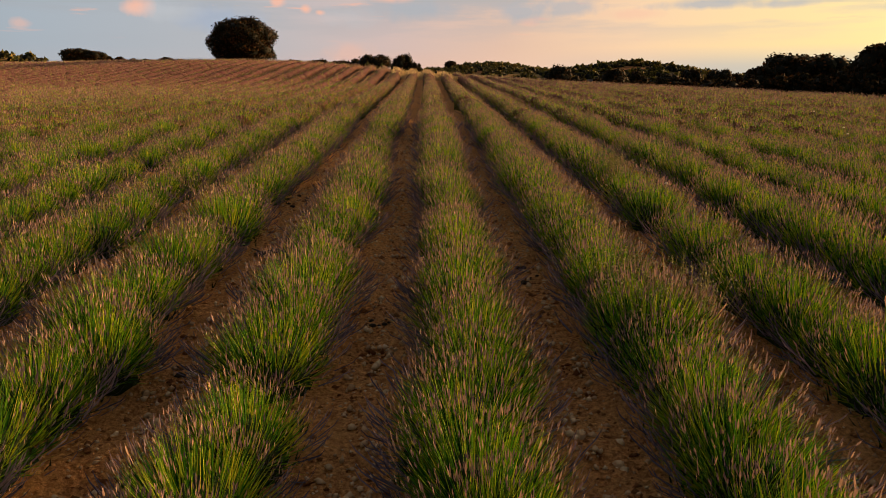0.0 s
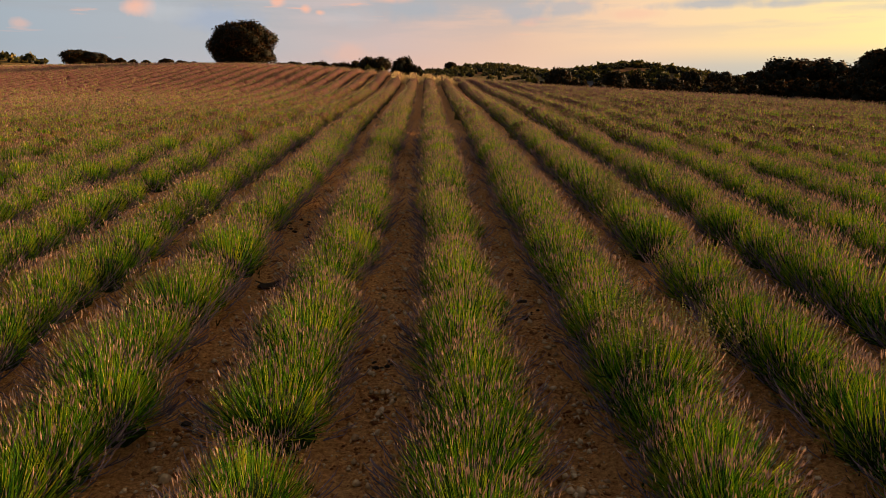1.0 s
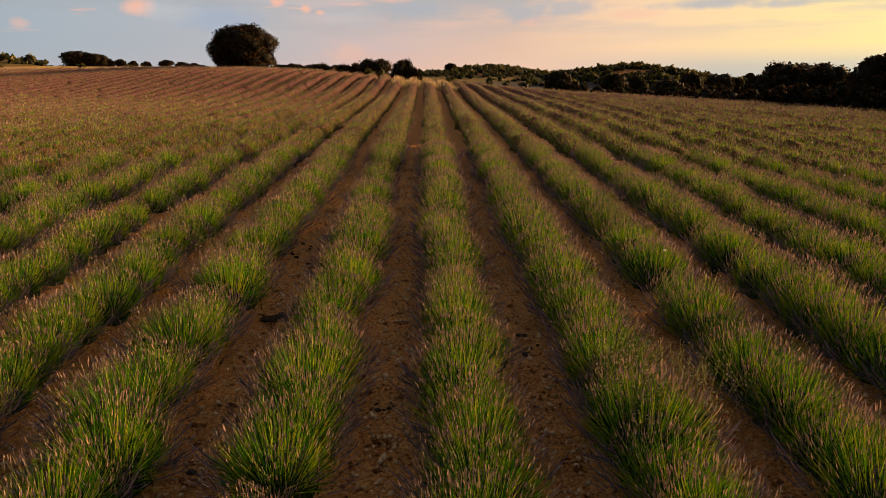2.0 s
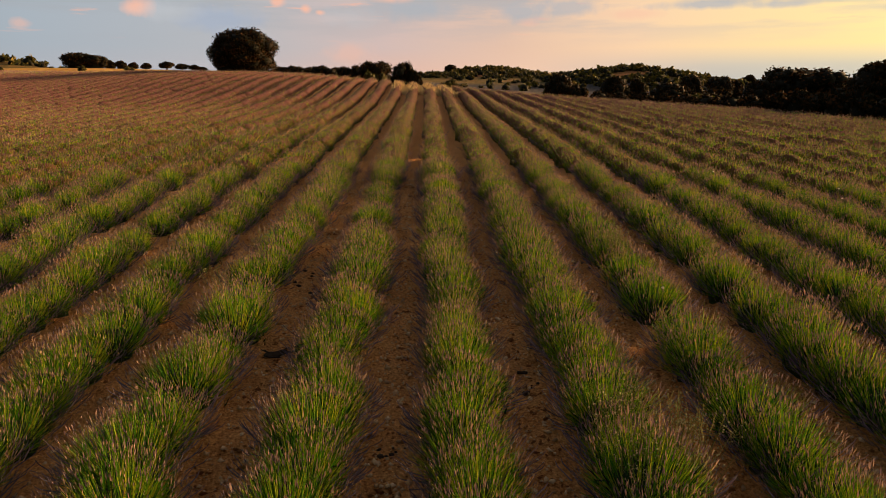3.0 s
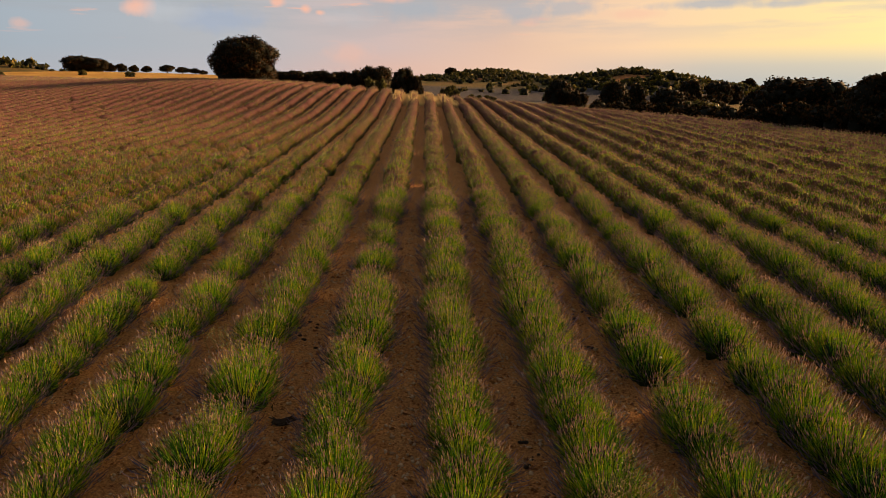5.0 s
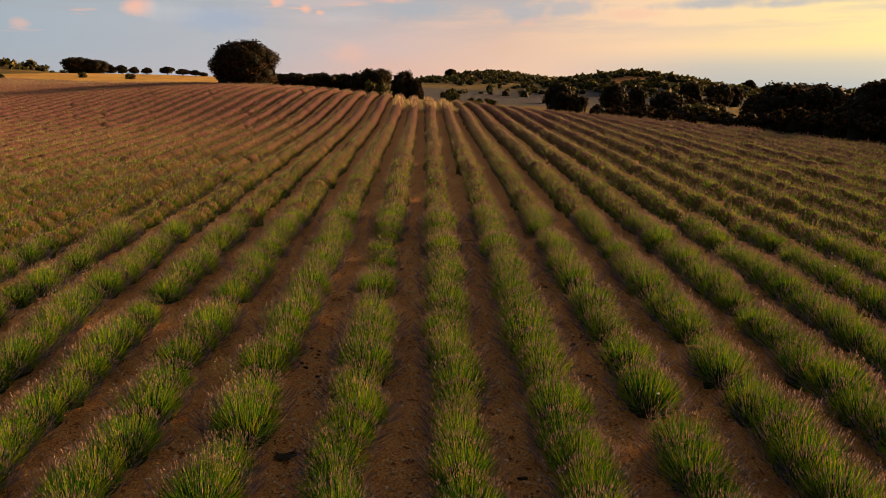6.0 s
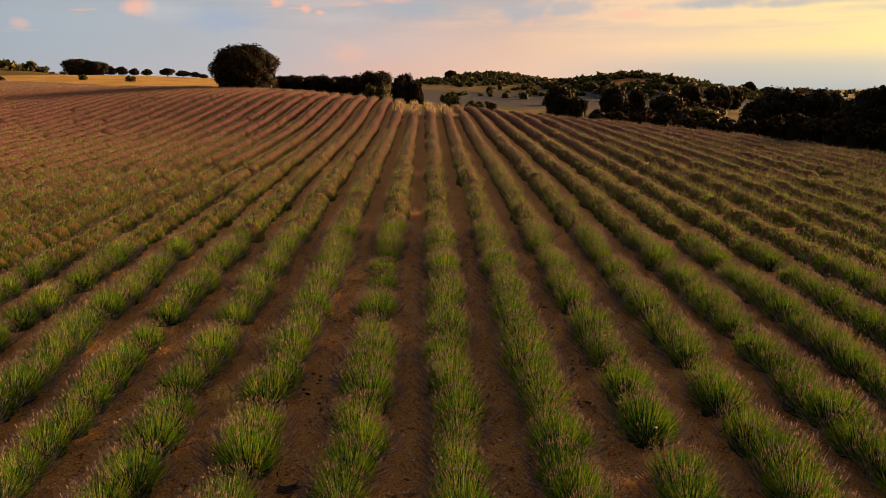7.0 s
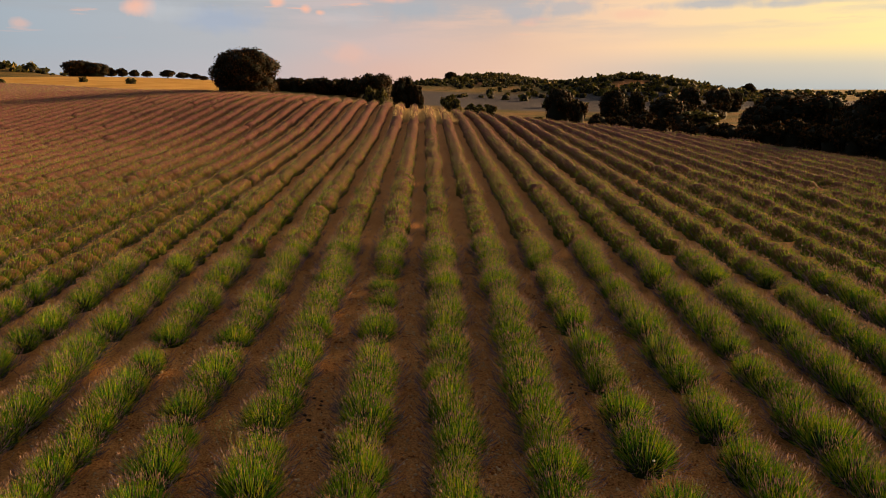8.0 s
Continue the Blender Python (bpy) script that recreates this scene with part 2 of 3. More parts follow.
def ground_material():
    m = bpy.data.materials.new("earth")
    m.use_nodes = True
    nt = m.node_tree
    n, l = nt.nodes, nt.links
    bsdf = n["Principled BSDF"]
    bsdf.inputs["Roughness"].default_value, bsdf.inputs["Specular IOR Level"].default_value = 0.95, 0.1
    g = n.new("ShaderNodeNewGeometry")

    def noise_of(scale, detail, lo, hi):
        q, r = n.new("ShaderNodeTexNoise"), n.new("ShaderNodeMapRange")
        q.inputs["Scale"].default_value, q.inputs["Detail"].default_value, q.inputs["Roughness"].default_value = scale, detail, 0.62
        l.new(g.outputs["Position"], q.inputs["Vector"])
        r.inputs[1].default_value, r.inputs[2].default_value = lo, hi
        l.new(q.outputs[0], r.inputs[0])
        return r.outputs[0], q.outputs[0]

    def mix(f, a, b):
        k = n.new("ShaderNodeMix")
        k.data_type = "RGBA"
        for s, v in ((k.inputs[0], f), (k.inputs[6], a), (k.inputs[7], b)):
            if isinstance(v, tuple):
                s.default_value = (*v, 1)
            else:
                l.new(v, s)
        return k.outputs[2]

    fine, raw = noise_of(30, 10, 0.36, 0.64)
    mid, raw_mid = noise_of(3.2, 5, 0.35, 0.65)
    large, _ = noise_of(0.16, 4, 0.38, 0.62)
    soil = mix(mid, mix(fine, (0.32, 0.120, 0.036), (0.80, 0.370, 0.120)), mix(fine, (0.46, 0.190, 0.060), (0.86, 0.460, 0.170)))
    at = n.new("ShaderNodeAttribute")
    at.attribute_name = "cover"
    sp = n.new("ShaderNodeSeparateColor")
    l.new(at.outputs["Color"], sp.inputs[0])
    stubble = mix(large, (0.38, 0.21, 0.045), (0.50, 0.31, 0.08))
    rough = mix(large, (0.075, 0.070, 0.018), mix(mid, (0.11, 0.085, 0.026), (0.22, 0.115, 0.040)))
    grey = mix(mid, (0.042, 0.043, 0.053), (0.066, 0.064, 0.074))
    c = mix(sp.outputs[0], soil, rough)
    c = mix(sp.outputs[1], c, stubble)
    c = mix(sp.outputs[2], c, grey)
    c = mix(at.outputs["Alpha"], c, mix(mid, (0.26, 0.09, 0.032), (0.36, 0.16, 0.06)))
    l.new(c, bsdf.inputs["Base Color"])
    add = n.new("ShaderNodeMath")
    add.operation = "ADD"
    l.new(raw, add.inputs[0]), l.new(raw_mid, add.inputs[1])
    bp = n.new("ShaderNodeBump")
    bp.inputs["Strength"].default_value, bp.inputs["Distance"].default_value = 1.0, 0.10
    l.new(add.outputs[0], bp.inputs["Height"])
    l.new(bp.outputs[0], bsdf.inputs["Normal"])
    return m


EARTH = ground_material()


# ---- mesh helpers ----
def mesh_of(name, verts, faces, mats, index=None):
    me = bpy.data.meshes.new(name)
    verts = np.asarray(verts, dtype=np.float32)
    if isinstance(faces, np.ndarray):
        k = faces.shape[1]
        me.vertices.add(len(verts)), me.loops.add(faces.size), me.polygons.add(len(faces))
        me.vertices.foreach_set("co", verts.ravel())
        me.loops.foreach_set("vertex_index", faces.ravel().astype(np.int32))
        me.polygons.foreach_set("loop_start", np.arange(0, faces.size, k, dtype=np.int32))
        me.polygons.foreach_set("loop_total", np.full(len(faces), k, dtype=np.int32))
    else:
        me.from_pydata([tuple(v) for v in verts], [], faces)
    for m in mats:
        me.materials.append(m)
    if index is not None:
        me.polygons.foreach_set("material_index", np.asarray(index, dtype=np.int32))
    me.update(calc_edges=True)
    return me


def part(name, me, parent, label=""):
    ob = new(name, me)
    ob.parent = parent
    return tagged(ob, label)


def merge(pieces):
    """Joins (verts, triangles) pairs."""
    vs, fs, k = [], [], 0
    for v, f in pieces:
        vs.append(v), fs.append(f + k)
        k += len(v)
    return np.concatenate(vs), np.concatenate(fs)


def unit(v):
    return v / np.maximum(np.linalg.norm(v, axis=-1, keepdims=True), 1e-9)


def blob(rng, rx, ry, rz, z0=0.0, seg=10, rings=6, rough=0.12, square=1.0):
    """A closed lumpy dome: (verts, triangles)."""
    v, f = [(0, 0, z0 + rz)], []
    for i in range(1, rings + 1):
        th = math.pi * 0.5 * i / rings * 1.12
        for j in range(seg):
            a = 2 * math.pi * j / seg
            q = 1 + rng.uniform(-rough, rough)
            v.append((rx * math.sin(th) * math.cos(a) * q, ry * math.sin(th) * math.sin(a) * q, z0 + rz * math.copysign(abs(math.cos(th)) ** square, math.cos(th)) * q))
    for j in range(seg):
        f.append((0, 1 + j, 1 + (j + 1) % seg))
    for i in range(rings - 1):
        for j in range(seg):
            a, b = 1 + i * seg + j, 1 + i * seg + (j + 1) % seg
            f += [(a, a + seg, b + seg), (a, b + seg, b)]
    return np.array(v, dtype=float), np.array(f)


# ---- the lie of the land ----
HILLS = ((0, 30, 22, 0.79), (-10, 72, 14, 1.33), (-24, 86, 16, 1.07), (8, 72, 14, 0.27), (22, 66, 18, 0.72), (28, 46, 20, 0.27), (-50, 105, 30, 0.79),
         (-25, 50, 20, -0.33), (-55, 65, 28, 0.33), (5, 100, 22, 0.15), (40, 90, 30, -2.34), (10, 135, 32, -1.46), (-25, 135, 32, 0.93),
         (-75, 160, 45, 1.44), (60, 150, 45, -0.74), (45, 25, 25, -0.3), (-110, 230, 60, 5.89), (10, 230, 50, 2.29), (0, 8, 16, -0.2),
         (63, 200, 17, 5.1), (27, 244, 17, 4.7), (-168, 275, 26, 9.0))
ROW_GAP, ROW_ZERO, ROW_LEAN = 1.43, 0.30, 0.0145


def row_x(k, y):
    """The middle of row k, y metres up the field; the rows lean a little to the right."""
    return ROW_ZERO + ROW_LEAN * np.clip(y, 0, 60) + ROW_GAP * k


def height(x, y):
    z = -0.097 + 0.0358 * np.clip(y, -30, 90)
    for cx, cy, s, a in HILLS:
        z = z + a * np.exp(-((x - cx) ** 2 + (y - cy) ** 2) / (2 * s * s))
    return z


def row_end(x):
    """How far the lavender rows run, for a row at x."""
    return np.interp(x, (-90, -47, -22, -8, 2, 9.6, 14.3, 18.6, 21.6, 24.1, 25.2, 26.3, 27.1, 28.5), (150, 112, 88, 79, 77, 73, 67, 63, 57, 52, 46, 41.5, 39.5, 0))


def graded(lo, hi, fine_lo, fine_hi, step, grow=1.09):
    mid = list(np.arange(fine_lo, fine_hi + 1e-6, step))
    up, s = [], step
    while (up[-1] if up else mid[-1]) < hi:
        s *= grow
        up.append((up[-1] if up else mid[-1]) + s)
    down, s = [], step
    while (down[-1] if down else mid[0]) > lo:
        s *= grow
        down.append((down[-1] if down else mid[0]) - s)
    return np.array(down[::-1] + mid + up)


def smooth(a, b, x):
    t = np.clip((x - a) / (b - a), 0, 1)
    return t * t * (3 - 2 * t)


WAVES = [(random.uniform(1.5, 14), random.uniform(0, 6.28), random.uniform(0, 6)) for _ in range(26)]


def surface(X, Y):
    """The ground with its raised beds under the plants, worn alleys between, and clods; also how much of it is field."""
    field = smooth(-1.0, 1.5, row_end(X) - Y)
    bed = np.cos((X - row_x(0, Y)) / ROW_GAP * 2 * math.pi)
    near = np.exp(-np.maximum(0, np.hypot(X, Y - 10) - 22) / 15)
    clod = 0.0
    for w, a, p in WAVES:
        clod = clod + np.sin(w * (X * math.cos(a) + Y * math.sin(a)) + p) * 0.040 / w
    return height(X, Y) + field * near * (0.035 * bed + clod), field


def build_ground():
    xs, ys = graded(-2600, 2600, -6, 7, 0.09, 1.06), graded(-600, 4200, 2.5, 11, 0.09, 1.05)
    X, Y = np.meshgrid(xs, ys)
    Z, field = surface(X, Y)
    rng = np.random.default_rng(5)
    Z = Z + field * rng.normal(0, 0.011, Z.shape)
    V = np.stack([X, Y, Z], -1).reshape(-1, 3)
    ny, nx = X.shape
    i = np.arange(ny * nx).reshape(ny, nx)
    F = np.stack([i[:-1, :-1], i[:-1, 1:], i[1:, 1:], i[1:, :-1]], -1).reshape(-1, 4)
    me = mesh_of("ground", V, F, [EARTH])
    me.polygons.foreach_set("use_smooth", np.ones(len(F), dtype=bool))
    col = me.color_attributes.new("cover", "FLOAT_COLOR", "POINT")
    rough = 1 - field
    stub = smooth(-28, -34, X) * (1 - field) * smooth(250, 235, Y - 0.15 * X)
    grey = smooth(134, 139, Y) * smooth(192, 184, Y + 0.1 * X) * smooth(-6, 4, X) * smooth(200, 150, X)
    bare = smooth(8, 4, np.hypot((X - 59) * 0.7, Y - 189)) + 0.8 * smooth(7, 3, np.hypot((X - 0) * 0.6, Y - 73)) + smooth(5, 2, np.hypot((X - 24) * 0.4, Y - 226))
    col.data.foreach_set("color", np.stack([rough, stub, grey, np.clip(bare, 0, 1)], -1).ravel().astype(np.float32))
    tagged(new("ground", me), "stony reddish-brown earth with dry grass and stubble beyond", "ground", kind="structure")


build_ground()


# ---- lavender ----
def ribbons(base, mid, tip, side, simple):
    """Tapered blades through three points each: (verts, triangles)."""
    n = len(base)
    if simple:
        return np.stack([base - side * 1.4, base + side * 1.4, tip], 1).reshape(-1, 3), np.arange(3 * n).reshape(n, 3)
    o = (np.arange(n) * 5)[:, None]
    V = np.stack([base - side * 1.2, base + side * 1.2, mid - side, mid + side, tip], 1).reshape(-1, 3)
    return V, np.concatenate([o + np.array([q]) for q in ([0, 1, 3], [0, 3, 2], [2, 3, 4])])


def bush(rng, stems, bare, fringe, width, spike, spike_long, R=0.50, H=0.52, core=0.58, core_seg=10, leaves=0, kite=True):
    """One lavender plant, stems fanning from a woody foot into a dome: (stems, spikes, core, fringe), each (verts, triangles)."""
    n = stems + bare + fringe
    a = rng.uniform(0, 2 * math.pi, n)
    # even over the dome, from the crown (c = 1) down to the flanks
    c = rng.uniform(0.02, 1.0, n) ** 0.72
    c[stems:stems + bare] = rng.uniform(0.0, 0.95 if kite else 0.62, bare) ** 1.15
    c[stems + bare:] = rng.uniform(0.02, 0.32, fringe)
    # shoots gather in loose tufts, and some sectors stand taller than others
    tufts = max(12, n // 14)
    pull = rng.integers(0, tufts, n)
    a += 0.5 * (rng.uniform(0, 2 * math.pi, tufts)[pull] - a) * (rng.random(n) < 0.35)
    lobes = rng.uniform(0, 6.28, 3)
    size = 1 + 0.05 * np.sin(2 * a + lobes[0]) + 0.05 * np.sin(3 * a + lobes[1]) * (1 - c) + 0.04 * np.sin(5 * a + lobes[2])
    size = size * rng.normal(1.0, 0.055, n).clip(0.86, 1.13)
    size[stems:stems + bare] *= rng.uniform(0.80, 1.02, bare) if kite else rng.uniform(0.78, 0.95, bare)
    size[stems + bare:] *= rng.uniform(0.98, 1.24, fringe)
    s = (1 - c * c) ** 0.5
    tip = np.stack([R * s * np.cos(a), R * s * np.sin(a), H * c ** 0.72], -1) * size[:, None]
    tip[:, 2] += 0.05
    foot = rng.uniform(0.36, 0.70, (n, 1))
    base = tip * np.concatenate([foot, foot, 0.85 * foot - 0.15], 1)
    base[:, :2] += rng.normal(0, 0.02, (n, 2))
    mid = base * 0.48 + tip * 0.52
    mid[:, :2] *= (1 + 0.05 * s)[:, None]
    mid[:, 2] -= 0.012
    along = unit(tip - mid + np.array([0, 0, 0.10]))
    side = unit(np.cross(along, rng.normal(0, 1, (n, 3)))) * width * 0.5
    own = stems + bare
    stalks = ribbons(base[:own], mid[:own], tip[:own], side[:own], True)
    # the outer shoots take the purple shade colour, stem and spike alike
    last = slice(own, n)
    dusky = ribbons(mid[last], tip[last], tip[last] + along[last] * 0.07, side[last] * 1.1, False) if fringe else (np.zeros((0, 3)), np.zeros((0, 3), dtype=int))
    m = stems
    t0, al = tip[:m], unit(along[:m] + rng.normal(0, 0.10, (m, 3)))
    u = unit(np.cross(al, rng.normal(0, 1, (m, 3))))
    L = spike_long * rng.uniform(0.5, 1.25, m)[:, None]
    W = spike * rng.uniform(0.7, 1.25, m)[:, None] * 0.5
    q = t0 + al * L * 0.35
    if kite:
        SV = np.stack([t0 - al * L * 0.2, q + W * u, q - W * u, t0 + al * L], 1).reshape(-1, 3)
        o = (np.arange(m) * 4)[:, None]
        SF = np.concatenate([o + np.array([[0, 1, 3]]), o + np.array([[0, 3, 2]])])
    else:
        SV = np.stack([t0 + W * u, t0 - W * u, t0 + al * L], 1).reshape(-1, 3)
        SF = np.arange(3 * m).reshape(m, 3)
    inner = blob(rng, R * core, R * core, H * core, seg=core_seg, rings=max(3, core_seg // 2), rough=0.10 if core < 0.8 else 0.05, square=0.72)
    if leaves:
        # narrow leaves round the woody foot
        a, h = rng.uniform(0, 6.28, leaves), rng.uniform(0.02, 0.34, leaves)
        r = R * np.sqrt(np.clip(1 - (h / 0.75) ** 2, 0.05, 1)) * rng.uniform(0.66, 0.90, leaves)
        p = np.stack([r * np.cos(a), r * np.sin(a), h], -1)
        up = unit(np.stack([np.cos(a) * 0.6, np.sin(a) * 0.6, np.ones(leaves)], -1) + rng.normal(0, 0.3, (leaves, 3)))
        sd = unit(np.cross(up, rng.normal(0, 1, (leaves, 3)))) * 0.007
        L = rng.uniform(0.05, 0.11, (leaves, 1))
        inner = merge([inner, (np.stack([p - sd - up * L * 0.5, p + sd - up * L * 0.5, p + up * L * 0.5], 1).reshape(-1, 3), np.arange(3 * leaves).reshape(leaves, 3))])
    return stalks, (SV, SF), inner, dusky


# bare spots along some rows, where a plant is missing: row, then metres along it
BARE_SPOTS = {-7: (16.0, 18.2), -6: (13.3, 15.5), -5: (13.8, 18.0, 21.2), -4: (12.1, 13.4, 16.8, 19.3), -3: (8.6, 10.3, 13.2, 16.2),
              -2: (6.5, 8.1, 9.9, 12.4, 16.5), -1: (4.3, 9.8, 13.4, 15.1, 16.2, 17.5, 20.0), 0: (11.2, 13.5),
              2: (8.7, 11.1, 13.7, 18.2), 3: (9.5, 11.1, 13.3, 17.2, 20.5), 4: (12.5, 16.8), 5: (13.2, 16.8, 19.9), 6: (16.8,), 7: (23.1,)}


def plant_places():
    """Every lavender plant of the field: x, y, turn, size, height."""
    rng = np.random.default_rng(11)
    got = []
    for k in range(-61, 27):
        y, vigour = -9.0 + rng.uniform(0, 0.5), 1.0
        while y < row_end(row_x(k, y)):
            x0 = row_x(k, y)
            vigour = 0.65 * vigour + 0.35 * rng.uniform(0.82, 1.16)
            size = vigour * rng.uniform(0.92, 1.12)
            for spot in BARE_SPOTS.get(k, ()):
                if spot - 0.36 < y < spot + 0.40:
                    y = spot + 0.40
            if (rng.random() > 0.02 or abs(k) < 5 and y < 22) and x0 > -0.64 * max(y, 0) - 9 and x0 < 0.68 * max(y, 0) + 10:
                got.append((x0 + rng.normal(0, 0.045), y, rng.uniform(0, 6.28), size, size * rng.uniform(0.92, 1.08)))
            y += (0.46 * size + rng.uniform(0.05, 0.24)) * (1 if y < 30 else 1.3)
    return np.array(got)


PLANTS = plant_places()
dist = np.hypot(PLANTS[:, 0] * 1.15 - 0.4, PLANTS[:, 1] - 1.0)
front = (PLANTS[:, 1] > 2.2) & (np.abs(PLANTS[:, 0] - 0.04 * PLANTS[:, 1]) < 0.62 * PLANTS[:, 1] + 2.0)
near_ids = [i for i in np.argsort(dist) if front[i]][:300]


def build_near_plants():
    made = []
    for v in range(8):
        rng = np.random.default_rng(100 + v)
        st, sp, core, dusky = bush(rng, 520, 680, 130, 0.0076, 0.0098, 0.056, leaves=140)
        made.append((mesh_of("stalk_tuft", *st, [STEM]), mesh_of("bloom", *sp, [FLOWER]), mesh_of("shaded_foliage", *core, [SHADED_LEAF]), mesh_of("outer_growth", *dusky, [SHADE_FLOWER])))
    for q, i in enumerate(near_ids):
        x, y, turn, size, tall = PLANTS[i]
        top = new("lavender_bush")
        top.matrix_world = Matrix.LocRotScale((x, y, float(height(x, y)) + 0.03), Euler((0, 0, math.pi * round(turn / math.pi) + 0.2 * math.sin(7 * turn))), (size, size * 1.08, tall))
        tagged(top, "rounded lavender bush, green stems with faded mauve flower spikes", "lavender", group="lavender bushes in rows")
        a, b, c, d = made[q % 8]
        part("shaded_foliage", c, top)
        tagged(part("stalk_tuft", a, top, "thin yellow-green flower stems"), kind="stuff")
        tagged(part("bloom", b, top, "faded mauve flower spikes"), kind="stuff")
        tagged(part("outer_growth", d, top, "dull purple shoots leaning over the earth"), kind="stuff")


def scatter(pieces_by_variant, ids, rng):
    """Lays copies of plant meshes over the field, joined: (verts, triangles, material index)."""
    vs, fs, ms, k = [], [], [], 0
    for i in ids:
        x, y, turn, size, tall = PLANTS[i]
        long = 1.05 if y < 26 else 1.45 if y < 34 else 2.1
        c, s = math.cos(turn), math.sin(turn)
        if y > 30:
            size, tall = 0.5 * size + 0.5, 0.5 * tall + 0.5
        z = float(height(x, y)) + 0.03
        for mi, (v, f) in enumerate(pieces_by_variant[rng.integers(len(pieces_by_variant))]):
            w = np.empty_like(v)
            w[:, 0], w[:, 1], w[:, 2] = x + size * (c * v[:, 0] - s * v[:, 1]), y + long * size * (s * v[:, 0] + c * v[:, 1]), z + tall * v[:, 2]
            vs.append(w), fs.append(f + k), ms.append(np.full(len(f), mi))
            k += len(v)
    return np.concatenate(vs), np.concatenate(fs), np.concatenate(ms)


def build_far_plants():
    rest = sorted(set(range(len(PLANTS))) - set(near_ids))
    rng = np.random.default_rng(9)
    limit = rng.normal(30, 4, len(PLANTS))
    far_limit = rng.normal(48, 5, len(PLANTS))
    sets = [[], [], [], []]
    for i in rest:
        x, y = PLANTS[i][:2]
        sets[2 if y < 1 else 0 if y < 5 and abs(x) < 6 else 1 if y < limit[i] else 2 if y < far_limit[i] else 3].append(i)
    kinds = [[bush(np.random.default_rng(250 + v), 260, 420, 60, 0.0080, 0.0110, 0.058) for v in range(4)],
             [bush(np.random.default_rng(200 + v), 170, 120, 16, 0.0125, 0.0180, 0.056, core=0.76, core_seg=8, kite=False) for v in range(6)],
             [bush(np.random.default_rng(270 + v), 100, 44, 4, 0.0150, 0.0220, 0.054, core=0.84, core_seg=7, kite=False) for v in range(6)],
             [bush(np.random.default_rng(300 + v), 50, 10, 0, 0.016, 0.024, 0.062, core=0.90, core_seg=6, kite=False) for v in range(6)]]
    V, F, M, k = [], [], [], 0
    for kind, ids in zip(kinds, sets):
        v, f, m = scatter(kind, ids, rng)
        V.append(v), F.append(f + k), M.append(m)
        k += len(v)
    V, F, M = np.concatenate(V), np.concatenate(F), np.concatenate(M)
    me = mesh_of("lavender_field", V, F, [STEM, FLOWER, SHELL, SHADE_FLOWER], M)
    me.polygons.foreach_set("use_smooth", M == 2)
    tagged(new("lavender_field", me), "long parallel rows of mauve lavender over a gentle rise", "lavender", kind="stuff")


build_near_plants()
build_far_plants()


# ---- trees ----
def crown_mesh(rng, name, rx, rz, lobes, leaves, leaf, mat, seg=10):
    """A crown of many leaf clumps on lobes round near-black blobs that stand for inner shade, its foot at z = 0."""
    rx, pieces = rx * 0.93, []
    for _ in range(lobes):
        a, c = rng.uniform(0, 6.28), rng.uniform(-1.0, 1.0)
        s = math.sqrt(1 - c * c) if c > 0 else 1 - 0.25 * c * c
        r = rng.uniform(0.55, 0.74)
        q = rng.uniform(0.24, 0.38)
        pieces.append((np.array([rx * s * math.cos(a) * r, rx * s * math.sin(a) * r, rz * (0.46 + 0.46 * c * r)]), q))
    V, F = [], []
    each = leaves // lobes
    for c, q in pieces:
        d = unit(rng.normal(0, 1, (each, 3)))
        p = c + d * np.array([rx * q, rx * q, rz * 0.5 * q * 1.15]) * rng.uniform(0.70, 1.06, (each, 1))
        p[:, 2] = np.maximum(p[:, 2], rng.uniform(0.0, 0.06, each) * rz)
        u = unit(rng.normal(0, 1, (each, 3)) - 0.6 * d)
        w = unit(np.cross(u, d + rng.normal(0, 0.5, (each, 3))))
        z = leaf * rng.uniform(0.5, 1.3, (each, 1))
        V.append(np.stack([p - u * z, p + w * z * 0.6, p + u * z, p - w * z * 0.6], 1).reshape(-1, 3))
    V = np.concatenate(V)
    o = (np.arange(len(V) // 4) * 4)[:, None]
    F = np.concatenate([o + np.array([[0, 1, 2]]), o + np.array([[0, 2, 3]])])
    idx = [np.zeros(len(F))]
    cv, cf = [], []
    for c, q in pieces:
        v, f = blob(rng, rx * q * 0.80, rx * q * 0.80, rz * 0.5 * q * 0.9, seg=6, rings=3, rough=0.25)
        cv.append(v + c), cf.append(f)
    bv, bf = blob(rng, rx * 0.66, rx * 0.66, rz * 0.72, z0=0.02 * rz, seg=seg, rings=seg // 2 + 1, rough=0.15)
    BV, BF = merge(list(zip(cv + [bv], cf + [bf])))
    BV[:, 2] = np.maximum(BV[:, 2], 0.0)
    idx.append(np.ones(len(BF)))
    return mesh_of(name, np.concatenate([V, BV]), np.concatenate([F, BF + len(V)]), [mat, CROWN_SHADE], np.concatenate(idx))


def limb(p, q, r0, r1, seg=7):
    p, q = np.array(p, float), np.array(q, float)
    d = unit(q - p)
    u = unit(np.cross(d, np.array([0.31, 0.95, 0.11])))
    w = np.cross(d, u)
    v = [e + r * (u * math.cos(2 * math.pi * j / seg) + w * math.sin(2 * math.pi * j / seg)) for e, r in ((p, r0), ((p + q) / 2 + u * r0 * 0.4, (r0 + r1) / 2), (q, r1)) for j in range(seg)]
    f = []
    for i in range(2):
        for j in range(seg):
            a, b = i * seg + j, i * seg + (j + 1) % seg
            f += [(a, b, b + seg), (a, b + seg, a + seg)]
    return np.array(v), np.array(f)


